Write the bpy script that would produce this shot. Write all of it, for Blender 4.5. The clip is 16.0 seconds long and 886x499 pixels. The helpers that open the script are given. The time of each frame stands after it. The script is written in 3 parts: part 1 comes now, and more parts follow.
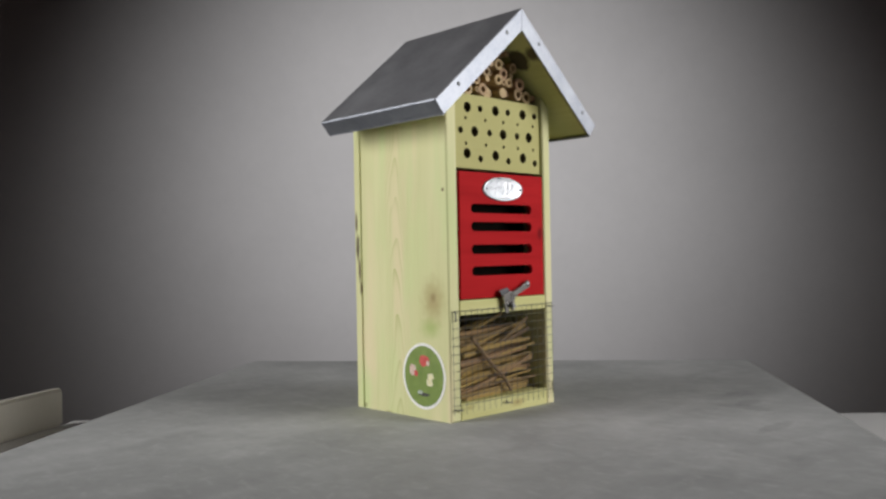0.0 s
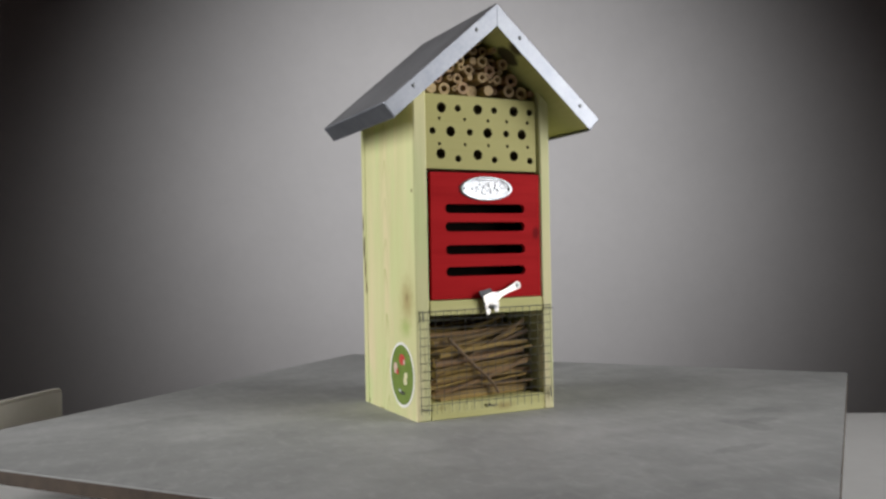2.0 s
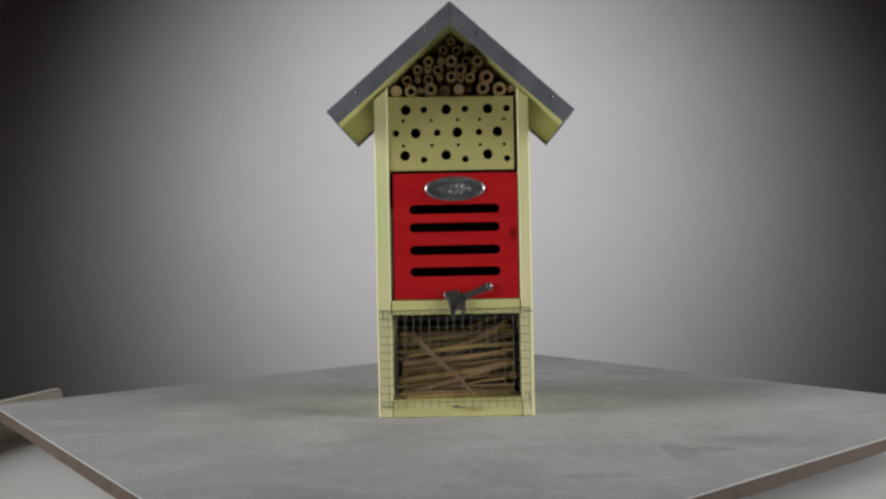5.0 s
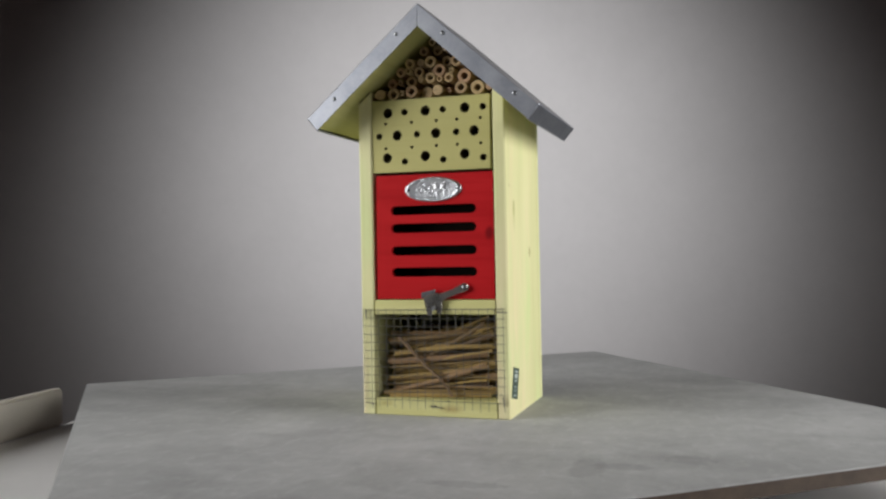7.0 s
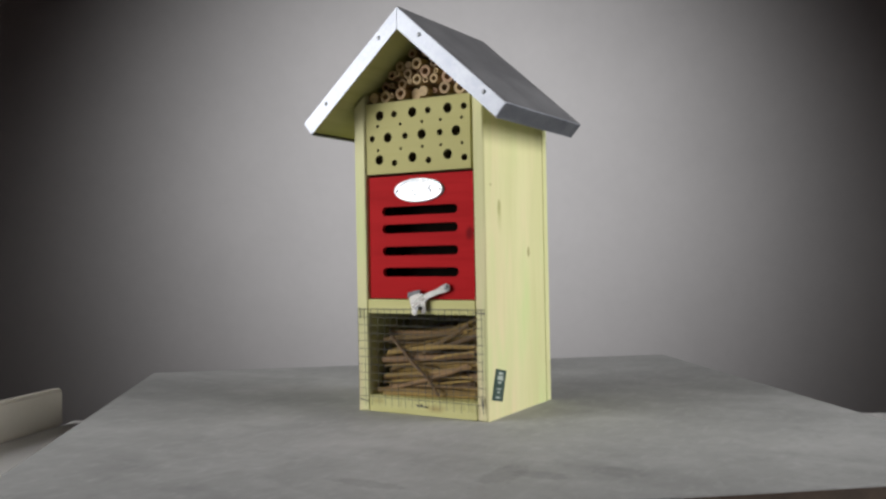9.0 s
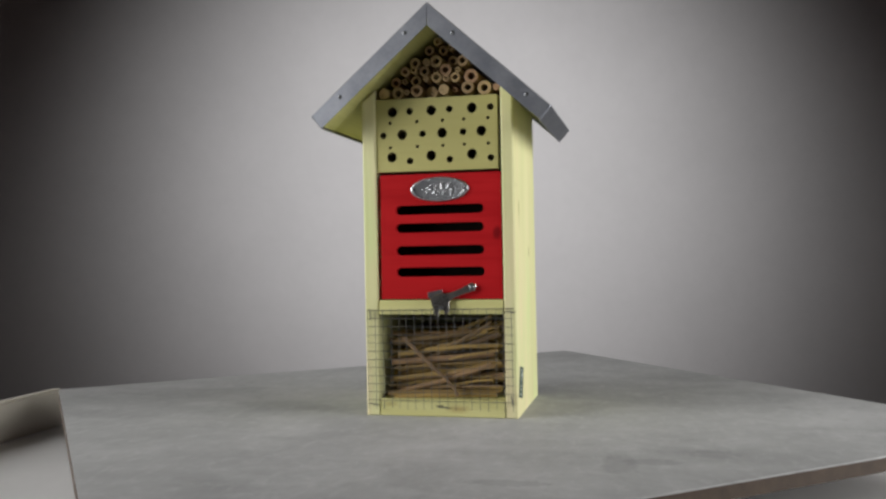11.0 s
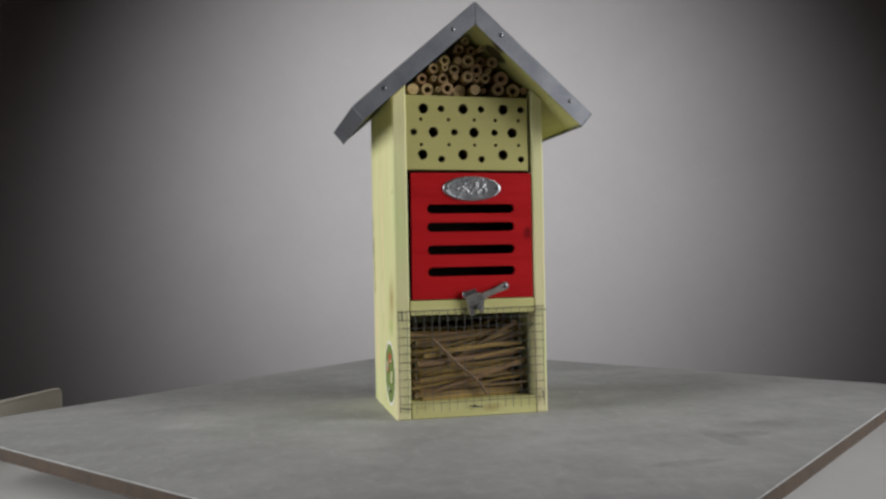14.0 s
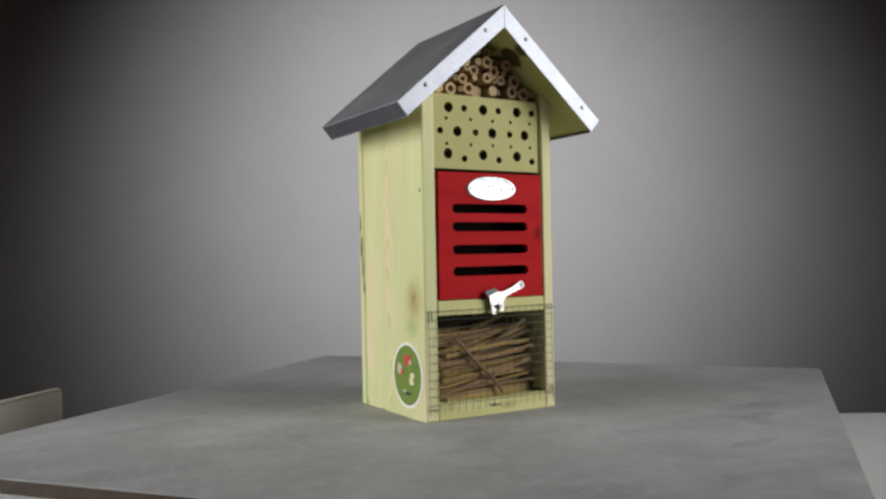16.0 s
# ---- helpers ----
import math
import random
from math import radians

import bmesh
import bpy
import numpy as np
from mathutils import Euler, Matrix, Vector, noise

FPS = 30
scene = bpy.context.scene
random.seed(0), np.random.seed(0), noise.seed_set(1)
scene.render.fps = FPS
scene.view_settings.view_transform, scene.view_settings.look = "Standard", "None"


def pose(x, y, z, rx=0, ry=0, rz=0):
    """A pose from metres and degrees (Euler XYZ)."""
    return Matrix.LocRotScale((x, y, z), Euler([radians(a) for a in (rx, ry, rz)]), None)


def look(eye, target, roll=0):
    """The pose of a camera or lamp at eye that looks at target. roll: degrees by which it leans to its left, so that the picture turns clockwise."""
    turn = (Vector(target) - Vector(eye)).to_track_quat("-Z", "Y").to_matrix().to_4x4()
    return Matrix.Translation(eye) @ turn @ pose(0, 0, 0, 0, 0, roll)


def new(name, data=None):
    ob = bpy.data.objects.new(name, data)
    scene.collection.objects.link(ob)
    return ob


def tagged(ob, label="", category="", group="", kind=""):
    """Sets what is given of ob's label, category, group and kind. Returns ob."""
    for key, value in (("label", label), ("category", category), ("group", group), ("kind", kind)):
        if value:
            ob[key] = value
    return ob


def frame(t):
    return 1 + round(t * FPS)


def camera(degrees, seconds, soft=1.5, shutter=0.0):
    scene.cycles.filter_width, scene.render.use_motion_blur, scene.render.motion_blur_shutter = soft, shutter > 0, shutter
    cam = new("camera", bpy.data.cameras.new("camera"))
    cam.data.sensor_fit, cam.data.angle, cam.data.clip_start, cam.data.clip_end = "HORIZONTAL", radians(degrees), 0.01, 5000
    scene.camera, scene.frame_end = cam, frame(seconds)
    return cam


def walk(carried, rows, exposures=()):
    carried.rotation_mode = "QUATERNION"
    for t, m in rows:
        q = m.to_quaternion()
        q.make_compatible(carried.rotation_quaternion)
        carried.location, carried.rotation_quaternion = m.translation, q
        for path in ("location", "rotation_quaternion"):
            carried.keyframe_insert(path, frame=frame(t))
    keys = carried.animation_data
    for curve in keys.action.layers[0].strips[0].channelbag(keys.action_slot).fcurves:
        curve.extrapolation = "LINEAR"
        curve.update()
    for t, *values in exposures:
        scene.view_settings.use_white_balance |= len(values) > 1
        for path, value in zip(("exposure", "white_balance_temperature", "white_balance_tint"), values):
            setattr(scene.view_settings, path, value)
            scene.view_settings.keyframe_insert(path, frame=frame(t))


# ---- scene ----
# ---- camera: stands still ----
cam = camera(54.18, 16.0, soft=2.6)
STAND = pose(0.0, -0.7946, 0.1384, 90.2776, 1.1118, 0.6728)
walk(cam, [(0.0, STAND), (16.0, STAND)], exposures=[
    (0.0, -0.01), (2.0, -0.02), (3.0, -0.07), (3.5, -0.01), (4.0, 0.12), (5.0, 0.19), (6.5, 0.26), (7.0, 0.31), (7.5, 0.30), (8.0, 0.21),
    (8.5, 0.09), (9.0, 0.09), (10.0, 0.23), (11.5, 0.29), (12.5, 0.18), (13.5, 0.07), (14.5, -0.05), (16.0, -0.03)])

# ---- light: two soft boxes beside the camera, one spot on the back wall ----
world = bpy.data.worlds.new("studio_air")
scene.world = world
world.use_nodes = True
world.node_tree.nodes["Background"].inputs["Color"].default_value = (1.0, 0.76, 0.73, 1)
world.node_tree.nodes["Background"].inputs["Strength"].default_value = 0.012


def soft_box(name, azimuth, reach, height, width, tall, watts, spread):
    data = bpy.data.lights.new(name, "AREA")
    data.shape, data.size, data.size_y = "RECTANGLE", width, tall
    data.energy, data.spread, data.color = watts, radians(spread), (1.0, 0.985, 0.975)
    lamp = new(name, data)
    a = radians(azimuth)
    lamp.matrix_world = look((reach * math.sin(a), -reach * math.cos(a), height), (0, 0, 0.12))
    return lamp


soft_box("soft_box", 71, 1.25, 0.46, 0.75, 0.86, 3.5, 75)
soft_box("soft_box", -71, 1.25, 0.46, 0.75, 0.86, 3.5, 75)
spot = bpy.data.lights.new("background_spot", "SPOT")
spot.energy, spot.spot_size, spot.spot_blend, spot.shadow_soft_size = 146.0, radians(91), 1.0, 0.08
spot.color = (1.0, 0.985, 0.985)
new("background_spot", spot).matrix_world = look((0.010, 0.905, 0.785), (0.035, 3.2, 0.42))

# ---- materials ----
MATS = {}


def base_mat(name, rough=0.6, metal=0.0):
    m = bpy.data.materials.new(name)
    m.use_nodes = True
    nt = m.node_tree
    p = nt.nodes["Principled BSDF"]
    p.inputs["Roughness"].default_value, p.inputs["Metallic"].default_value = rough, metal
    return m, nt, p


def coords(nt, scale, kind="Object"):
    tc = nt.nodes.new("ShaderNodeTexCoord")
    mp = nt.nodes.new("ShaderNodeMapping")
    mp.inputs["Scale"].default_value = scale
    nt.links.new(tc.outputs[kind], mp.inputs["Vector"])
    return mp.outputs["Vector"]


def noise_tex(nt, vec, scale, detail=4.0, rough=0.55, distort=0.0):
    n = nt.nodes.new("ShaderNodeTexNoise")
    n.inputs["Scale"].default_value, n.inputs["Detail"].default_value = scale, detail
    n.inputs["Roughness"].default_value, n.inputs["Distortion"].default_value = rough, distort
    nt.links.new(vec, n.inputs["Vector"])
    return n.outputs["Fac"]


def ramp(nt, fac, *stops):
    r = nt.nodes.new("ShaderNodeValToRGB")
    els = r.color_ramp.elements
    while len(els) < len(stops):
        els.new(0.5)
    for e, (pos, col) in zip(els, stops):
        e.position, e.color = pos, (*col, 1)
    nt.links.new(fac, r.inputs["Fac"])
    return r.outputs["Color"]


def mixed(nt, fac, a, b, how="MIX"):
    m = nt.nodes.new("ShaderNodeMix")
    m.data_type, m.blend_type = "RGBA", how
    for sock, v in ((m.inputs[0], fac), (m.inputs[6], a), (m.inputs[7], b)):
        if isinstance(v, bpy.types.NodeSocket):
            nt.links.new(v, sock)
        elif isinstance(v, (int, float)):
            sock.default_value = v
        else:
            sock.default_value = (*v, 1)
    return m.outputs[2]


def maths(nt, op, a, b):
    m = nt.nodes.new("ShaderNodeMath")
    m.operation = op
    for sock, v in zip(m.inputs, (a, b)):
        if isinstance(v, bpy.types.NodeSocket):
            nt.links.new(v, sock)
        else:
            sock.default_value = v
    return m.outputs[0]


def bump(nt, p, height, strength, distance):
    b = nt.nodes.new("ShaderNodeBump")
    b.inputs["Strength"].default_value, b.inputs["Distance"].default_value = strength, distance
    nt.links.new(height, b.inputs["Height"])
    nt.links.new(b.outputs["Normal"], p.inputs["Normal"])


def spot_mask(nt, at, radii, wobble=0.25):
    """1 at a knot's middle, 0 outside it; an uneven oval."""
    tc = nt.nodes.new("ShaderNodeTexCoord")
    sub = nt.nodes.new("ShaderNodeVectorMath")
    sub.operation = "SUBTRACT"
    nt.links.new(tc.outputs["Object"], sub.inputs[0])
    sub.inputs[1].default_value = at
    div = nt.nodes.new("ShaderNodeVectorMath")
    div.operation = "DIVIDE"
    nt.links.new(sub.outputs[0], div.inputs[0])
    div.inputs[1].default_value = radii
    ln = nt.nodes.new("ShaderNodeVectorMath")
    ln.operation = "LENGTH"
    nt.links.new(div.outputs[0], ln.inputs[0])
    n = noise_tex(nt, tc.outputs["Object"], 180.0, 2.0)
    d = maths(nt, "ADD", ln.outputs["Value"], maths(nt, "MULTIPLY", maths(nt, "SUBTRACT", n, 0.5), wobble * 2))
    return maths(nt, "MAXIMUM", maths(nt, "SUBTRACT", 1.0, d), 0.0)


def wood(name, light, dark, along="z", knots=(), rough=0.62, arch=0.5, streak=0.45, crowns=(), shine=0.35):
    """Sawn softwood: fine streaks along the grain, broad bands, year-ring arches, knots."""
    if name in MATS:
        return MATS[name]
    m, nt, p = base_mat(name, rough)
    p.inputs["Specular IOR Level"].default_value = shine
    fine = {"z": (1, 1, 0.035), "x": (0.035, 1, 1), "y": (1, 0.035, 1)}[along]
    broad = {"z": (1, 1, 0.13), "x": (0.13, 1, 1), "y": (1, 0.13, 1)}[along]
    f = noise_tex(nt, coords(nt, fine), 420.0, 5.0, 0.6)
    mid = tuple((a + b) / 2 for a, b in zip(light, dark))
    col = ramp(nt, noise_tex(nt, coords(nt, broad), 26.0, 3.0), (0.3, mid), (0.68, light))
    if crowns:
        rosy = (light[0] * 1.07, light[1] * 0.955, light[2] * 1.07)
        green = (light[0] * 0.87, light[1] * 1.0, light[2] * 0.86)
        col = mixed(nt, ramp_fac(nt, noise_tex(nt, coords(nt, broad), 40.0, 2.0), 0.48, 0.76), col, rosy)
        col = mixed(nt, ramp_fac(nt, noise_tex(nt, coords(nt, (0.9, 0.9, 0.22)), 38.0, 2.0), 0.48, 0.74), col, green)
        tc = nt.nodes.new("ShaderNodeTexCoord")
        xyz = nt.nodes.new("ShaderNodeSeparateXYZ")
        nt.links.new(tc.outputs["Object"], xyz.inputs["Vector"])
        bend = noise_tex(nt, coords(nt, (1, 1, 0.4)), 40.0, 2.0)
        for middle, steep, period in crowns:
            off = maths(nt, "ADD", maths(nt, "SUBTRACT", xyz.outputs["Y"], middle), maths(nt, "MULTIPLY", bend, 0.012))
            phase = maths(nt, "ADD", xyz.outputs["Z"], maths(nt, "MULTIPLY", maths(nt, "MULTIPLY", off, off), steep))
            off = maths(nt, "ABSOLUTE", off, 0.0)
            saw = maths(nt, "FRACT", maths(nt, "DIVIDE", maths(nt, "ADD", phase, maths(nt, "MULTIPLY", bend, 0.03)), period), 0.0)
            edge = maths(nt, "MULTIPLY", maths(nt, "POWER", saw, 5.0), ramp_fac(nt, noise_tex(nt, coords(nt, (1, 1, 0.3)), 75.0, 3.0), 0.25, 0.52))
            near = maths(nt, "MAXIMUM", maths(nt, "SUBTRACT", 1.0, maths(nt, "MULTIPLY", off, 24.0)), 0.0)
            col = mixed(nt, maths(nt, "MULTIPLY", maths(nt, "MULTIPLY", edge, near), arch), col, dark)
    else:
        rings = nt.nodes.new("ShaderNodeTexWave")
        rings.wave_type, rings.bands_direction = "BANDS", "DIAGONAL"
        rings.inputs["Scale"].default_value, rings.inputs["Distortion"].default_value = 22.0, 9.0
        rings.inputs["Detail"].default_value, rings.inputs["Detail Scale"].default_value = 2.0, 0.9
        nt.links.new(coords(nt, broad), rings.inputs["Vector"])
        col = mixed(nt, maths(nt, "MULTIPLY", maths(nt, "POWER", rings.outputs["Fac"], 3.0), arch), col, dark)
    col = mixed(nt, maths(nt, "MULTIPLY", ramp_fac(nt, f, 0.5, 0.75), streak), col, dark)
    for at, radii, colour, power in knots:
        k = maths(nt, "MINIMUM", maths(nt, "MULTIPLY", spot_mask(nt, at, radii), power), 0.92)
        col = mixed(nt, k, col, colour)
    nt.links.new(col, p.inputs["Base Color"])
    bump(nt, p, f, 0.25, 0.0006)
    MATS[name] = m
    return m


def ramp_fac(nt, fac, low, high):
    mr = nt.nodes.new("ShaderNodeMapRange")
    mr.inputs["From Min"].default_value, mr.inputs["From Max"].default_value = low, high
    nt.links.new(fac, mr.inputs["Value"])
    return mr.outputs["Result"]


def plain(name, a, b, scale=60.0, rough=0.55, metal=0.0, relief=0.1, depth=0.0004, rough_to=None):
    """Two tones in patches at two scales, with fine relief."""
    if name in MATS:
        return MATS[name]
    m, nt, p = base_mat(name, rough, metal)
    v = coords(nt, (1, 1, 1))
    n1, n2 = noise_tex(nt, v, scale, 5.0), noise_tex(nt, v, scale * 9, 3.0)
    f = maths(nt, "ADD", maths(nt, "MULTIPLY", n1, 0.7), maths(nt, "MULTIPLY", n2, 0.3))
    nt.links.new(ramp(nt, f, (0.35, a), (0.65, b)), p.inputs["Base Color"])
    if rough_to is not None:
        r = nt.nodes.new("ShaderNodeMapRange")
        r.inputs["To Min"].default_value, r.inputs["To Max"].default_value = rough, rough_to
        nt.links.new(n1, r.inputs["Value"])
        nt.links.new(r.outputs["Result"], p.inputs["Roughness"])
    bump(nt, p, n2, relief, depth)
    MATS[name] = m
    return m


def varied(name, a, b, c, rough=0.7, scale=(0.05, 1, 1), bits=500.0):
    """Each piece takes its own tone between three, with streaks along it."""
    m, nt, p = base_mat(name, rough)
    info = nt.nodes.new("ShaderNodeObjectInfo")
    col = ramp(nt, info.outputs["Random"], (0.0, a), (0.5, b), (1.0, c))
    n = noise_tex(nt, coords(nt, scale), bits, 4.0)
    col = mixed(nt, maths(nt, "MULTIPLY", ramp_fac(nt, n, 0.45, 0.75), 0.5), col, tuple(v * 0.4 for v in a))
    nt.links.new(col, p.inputs["Base Color"])
    bump(nt, p, n, 0.4, 0.0005)
    return m


GREEN_L, GREEN_D = (0.655, 0.64, 0.355), (0.45, 0.465, 0.19)
SIDE_WOOD = wood("treated_pine_side", GREEN_L, GREEN_D, "z", crowns=((0.010, 620.0, 0.034),), arch=1.0, streak=0.22, knots=(
    ((-0.065, -0.042, 0.0985), (0.006, 0.019, 0.027), (0.40, 0.36, 0.15), 1.0),
    ((-0.065, -0.042, 0.1000), (0.006, 0.012, 0.015), (0.40, 0.33, 0.15), 1.0),
    ((-0.065, -0.042, 0.1020), (0.006, 0.004, 0.005), (0.28, 0.22, 0.09), 1.1),
    ((-0.065, -0.056, 0.191), (0.003, 0.002, 0.002), (0.14, 0.10, 0.04), 2.0),
    ((-0.065, 0.0595, 0.168), (0.004, 0.0022, 0.012), (0.08, 0.05, 0.03), 1.8),
    ((-0.065, 0.0580, 0.145), (0.004, 0.0030, 0.015), (0.06, 0.04, 0.02), 2.2),
    ((-0.065, 0.0560, 0.124), (0.004, 0.0022, 0.013), (0.09, 0.05, 0.03), 1.8),
    ((-0.065, 0.0545, 0.108), (0.004, 0.0015, 0.008), (0.10, 0.06, 0.03), 1.6),
    ((-0.065, -0.0380, 0.0760), (0.006, 0.016, 0.011), (0.36, 0.44, 0.14), 0.9),
    ((-0.065, 0.0500, 0.0030), (0.004, 0.0020, 0.0030), (0.16, 0.14, 0.06), 1.2),
    ((-0.065, 0.0180, 0.0000), (0.004, 0.0070, 0.0014), (0.26, 0.24, 0.10), 1.2)))
CLEAR_WOOD = wood("treated_pine_clear", GREEN_L, GREEN_D, "z", crowns=((-0.030, 60.0, 0.300),), arch=0.25, streak=0.22, knots=(
    ((0.067, -0.0354, 0.1764), (0.003, 0.0034, 0.008), (0.30, 0.29, 0.11), 1.8),
    ((0.067, -0.0354, 0.1700), (0.003, 0.0050, 0.016), (0.45, 0.45, 0.20), 0.8),
    ((0.067, 0.0195, 0.1384), (0.003, 0.0028, 0.006), (0.28, 0.26, 0.10), 2.0),
    ((0.067, -0.0500, 0.1950), (0.003, 0.0014, 0.0014), (0.25, 0.22, 0.09), 2.0)))
BAR_WOOD = wood("treated_pine_bar", (0.60, 0.58, 0.27), (0.44, 0.42, 0.15), "x", arch=0.3, knots=(
    ((0.016, -0.061, 0.0070), (0.013, 0.004, 0.0045), (0.34, 0.24, 0.08), 0.8),
    ((-0.043, -0.061, 0.0100), (0.008, 0.004, 0.0030), (0.36, 0.30, 0.10), 0.8)))
BLOCK_WOOD = wood("treated_pine_block", (0.43, 0.405, 0.155), (0.375, 0.345, 0.115), "x", arch=0.2, streak=0.5)
# Drilled hole walls, darkened in the colour for the shade deep inside them.
HOLE_SHADE = plain("hole_shade_brown", (0.07, 0.05, 0.022), (0.12, 0.09, 0.04), 300.0, 0.9)
ROOF_WOOD = wood("treated_pine_roof", (0.55, 0.54, 0.22), (0.38, 0.38, 0.12), "y", arch=0.25, knots=(
    ((0.0270, -0.062, 0.3100), (0.0125, 0.0125, 0.0125), (0.03, 0.017, 0.010), 3.5),
    ((0.0240, -0.080, 0.3110), (0.0090, 0.0090, 0.0080), (0.07, 0.05, 0.022), 2.0)))
RED = wood("red_stained_wood", (0.44, 0.013, 0.016), (0.29, 0.005, 0.007), "x", rough=0.6, shine=0.06, arch=0.35, streak=0.55, knots=(
    ((0.052, -0.060, 0.155), (0.005, 0.004, 0.007), (0.16, 0.004, 0.006), 1.6),))
# Near-black for shade inside the hotel; the printed stamp marks use it too.
DARK = plain("shade_and_stamp_black", (0.006, 0.005, 0.004), (0.012, 0.009, 0.007), 80.0, 1.0)
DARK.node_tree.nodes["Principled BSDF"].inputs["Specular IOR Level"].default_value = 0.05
ZINC = plain("zinc_sheet", (0.235, 0.25, 0.285), (0.325, 0.34, 0.375), 45.0, 0.42, 0.9, 0.16, 0.0003, 0.54)
SCREW = plain("screw_and_shaded_tab_steel", (0.13, 0.135, 0.145), (0.24, 0.245, 0.255), 200.0, 0.40, 1.0)
ROOF_ZINC = plain("weathered_zinc_sheet", (0.30, 0.304, 0.325), (0.39, 0.394, 0.415), 30.0, 0.48, 0.82, 0.10, 0.0003, 0.62)
STEEL = plain("bright_steel", (0.35, 0.34, 0.325), (0.50, 0.49, 0.47), 90.0, 0.22, 1.0, 0.08, 0.0002, 0.34)
PLATE = plain("pressed_tin", (0.36, 0.38, 0.41), (0.49, 0.50, 0.515), 48.0, 0.28, 1.0, 0.45, 0.0009, 0.40)
WIRE = plain("galvanised_wire", (0.06, 0.06, 0.058), (0.115, 0.115, 0.11), 300.0, 0.6, 0.3)
CANE = varied("bamboo_cane", (0.24, 0.15, 0.08), (0.52, 0.38, 0.19), (0.37, 0.22, 0.125), 0.65, (1, 0.05, 1))
STICK = varied("dry_stalk", (0.10, 0.058, 0.027), (0.47, 0.32, 0.085), (0.25, 0.15, 0.072), 0.75)
CUT_END = varied("cut_stalk_end", (0.40, 0.29, 0.15), (0.58, 0.45, 0.24), (0.48, 0.34, 0.18), 0.8)
BROWN_STICK = varied("brown_stalk", (0.14, 0.088, 0.046), (0.22, 0.14, 0.072), (0.18, 0.115, 0.06), 0.75)
WHITE_STICKER = plain("white_paper", (0.78, 0.78, 0.74), (0.82, 0.82, 0.79), 100.0, 0.4, relief=0.02)
GREEN_STICKER = plain("green_print", (0.13, 0.20, 0.035), (0.20, 0.28, 0.06), 90.0, 0.35, relief=0.02)
RED_PRINT = plain("red_print", (0.45, 0.03, 0.03), (0.60, 0.10, 0.08), 300.0, 0.4, relief=0.02)
CREAM_PRINT = plain("cream_print", (0.60, 0.56, 0.30), (0.75, 0.72, 0.50), 300.0, 0.4, relief=0.02)
PINK_PRINT = plain("pink_print", (0.50, 0.28, 0.22), (0.72, 0.62, 0.55), 500.0, 0.4, relief=0.02)
BLACK_PRINT = plain("dark_print", (0.03, 0.035, 0.025), (0.06, 0.06, 0.045), 300.0, 0.5, relief=0.02)
TEAL_PRINT = plain("dark_green_print", (0.025, 0.055, 0.045), (0.04, 0.075, 0.06), 120.0, 0.4, relief=0.02)
PALE_PRINT = plain("pale_print", (0.35, 0.40, 0.36), (0.45, 0.50, 0.46), 300.0, 0.45, relief=0.02)
MDF = plain("brown_board_edge", (0.036, 0.022, 0.013), (0.068, 0.044, 0.027), 70.0, 0.75, relief=0.3)
LACQUER = plain("white_lacquer", (0.80, 0.80, 0.79), (0.86, 0.86, 0.85), 8.0, 0.38, relief=0.03)
RAIL_PAINT = plain("cream_lacquer", (0.66, 0.62, 0.54), (0.72, 0.68, 0.60), 14.0, 0.42, relief=0.05)
WALL = plain("pale_wall_paint", (0.60, 0.594, 0.60), (0.635, 0.628, 0.634), 3.0, 0.85, relief=0.05)
# Dark warm tone for the unseen walls and ceiling, chosen for dim bounced light.
ROOM = plain("dim_bounce_paint", (0.20, 0.15, 0.142), (0.24, 0.185, 0.175), 3.0, 0.9, relief=0.05)
FLOOR = wood("dark_floor_wood", (0.13, 0.09, 0.06), (0.07, 0.045, 0.03), "y")
RUBBER = plain("black_plastic", (0.02, 0.02, 0.02), (0.035, 0.035, 0.035), 60.0, 0.5)


def smeared_grey():
    """Trowelled grey paint: pale cloudy smears, a few darker stains."""
    m, nt, p = base_mat("trowelled_grey_paint", 0.5)
    v = coords(nt, (1, 1, 1))
    big = noise_tex(nt, v, 4.5, 5.0, 0.62, 0.5)
    drag = noise_tex(nt, coords(nt, (0.7, 1.3, 1)), 15.0, 5.0, 0.62, 0.7)
    f = maths(nt, "ADD", maths(nt, "MULTIPLY", big, 0.55), maths(nt, "MULTIPLY", drag, 0.45))
    col = ramp(nt, f, (0.36, (0.278, 0.284, 0.283)), (0.50, (0.345, 0.351, 0.350)), (0.66, (0.44, 0.445, 0.445)))
    fleck = noise_tex(nt, coords(nt, (1, 0.55, 1)), 95.0, 6.0, 0.7, 0.4)
    col = mixed(nt, maths(nt, "MULTIPLY", ramp_fac(nt, fleck, 0.52, 0.78), 0.42), col, (0.56, 0.563, 0.567))
    col = mixed(nt, maths(nt, "MULTIPLY", ramp_fac(nt, fleck, 0.46, 0.24), 0.38), col, (0.21, 0.213, 0.214))
    for at, radii in STAINS:
        k = maths(nt, "MINIMUM", maths(nt, "MULTIPLY", spot_mask(nt, at, radii, 0.6), 1.0), 0.24)
        col = mixed(nt, k, col, (0.13, 0.135, 0.135))
    nt.links.new(col, p.inputs["Base Color"])
    r = nt.nodes.new("ShaderNodeMapRange")
    r.inputs["To Min"].default_value, r.inputs["To Max"].default_value = 0.58, 0.8
    nt.links.new(drag, r.inputs["Value"])
    nt.links.new(r.outputs["Result"], p.inputs["Roughness"])
    bump(nt, p, drag, 0.12, 0.0008)
    return m


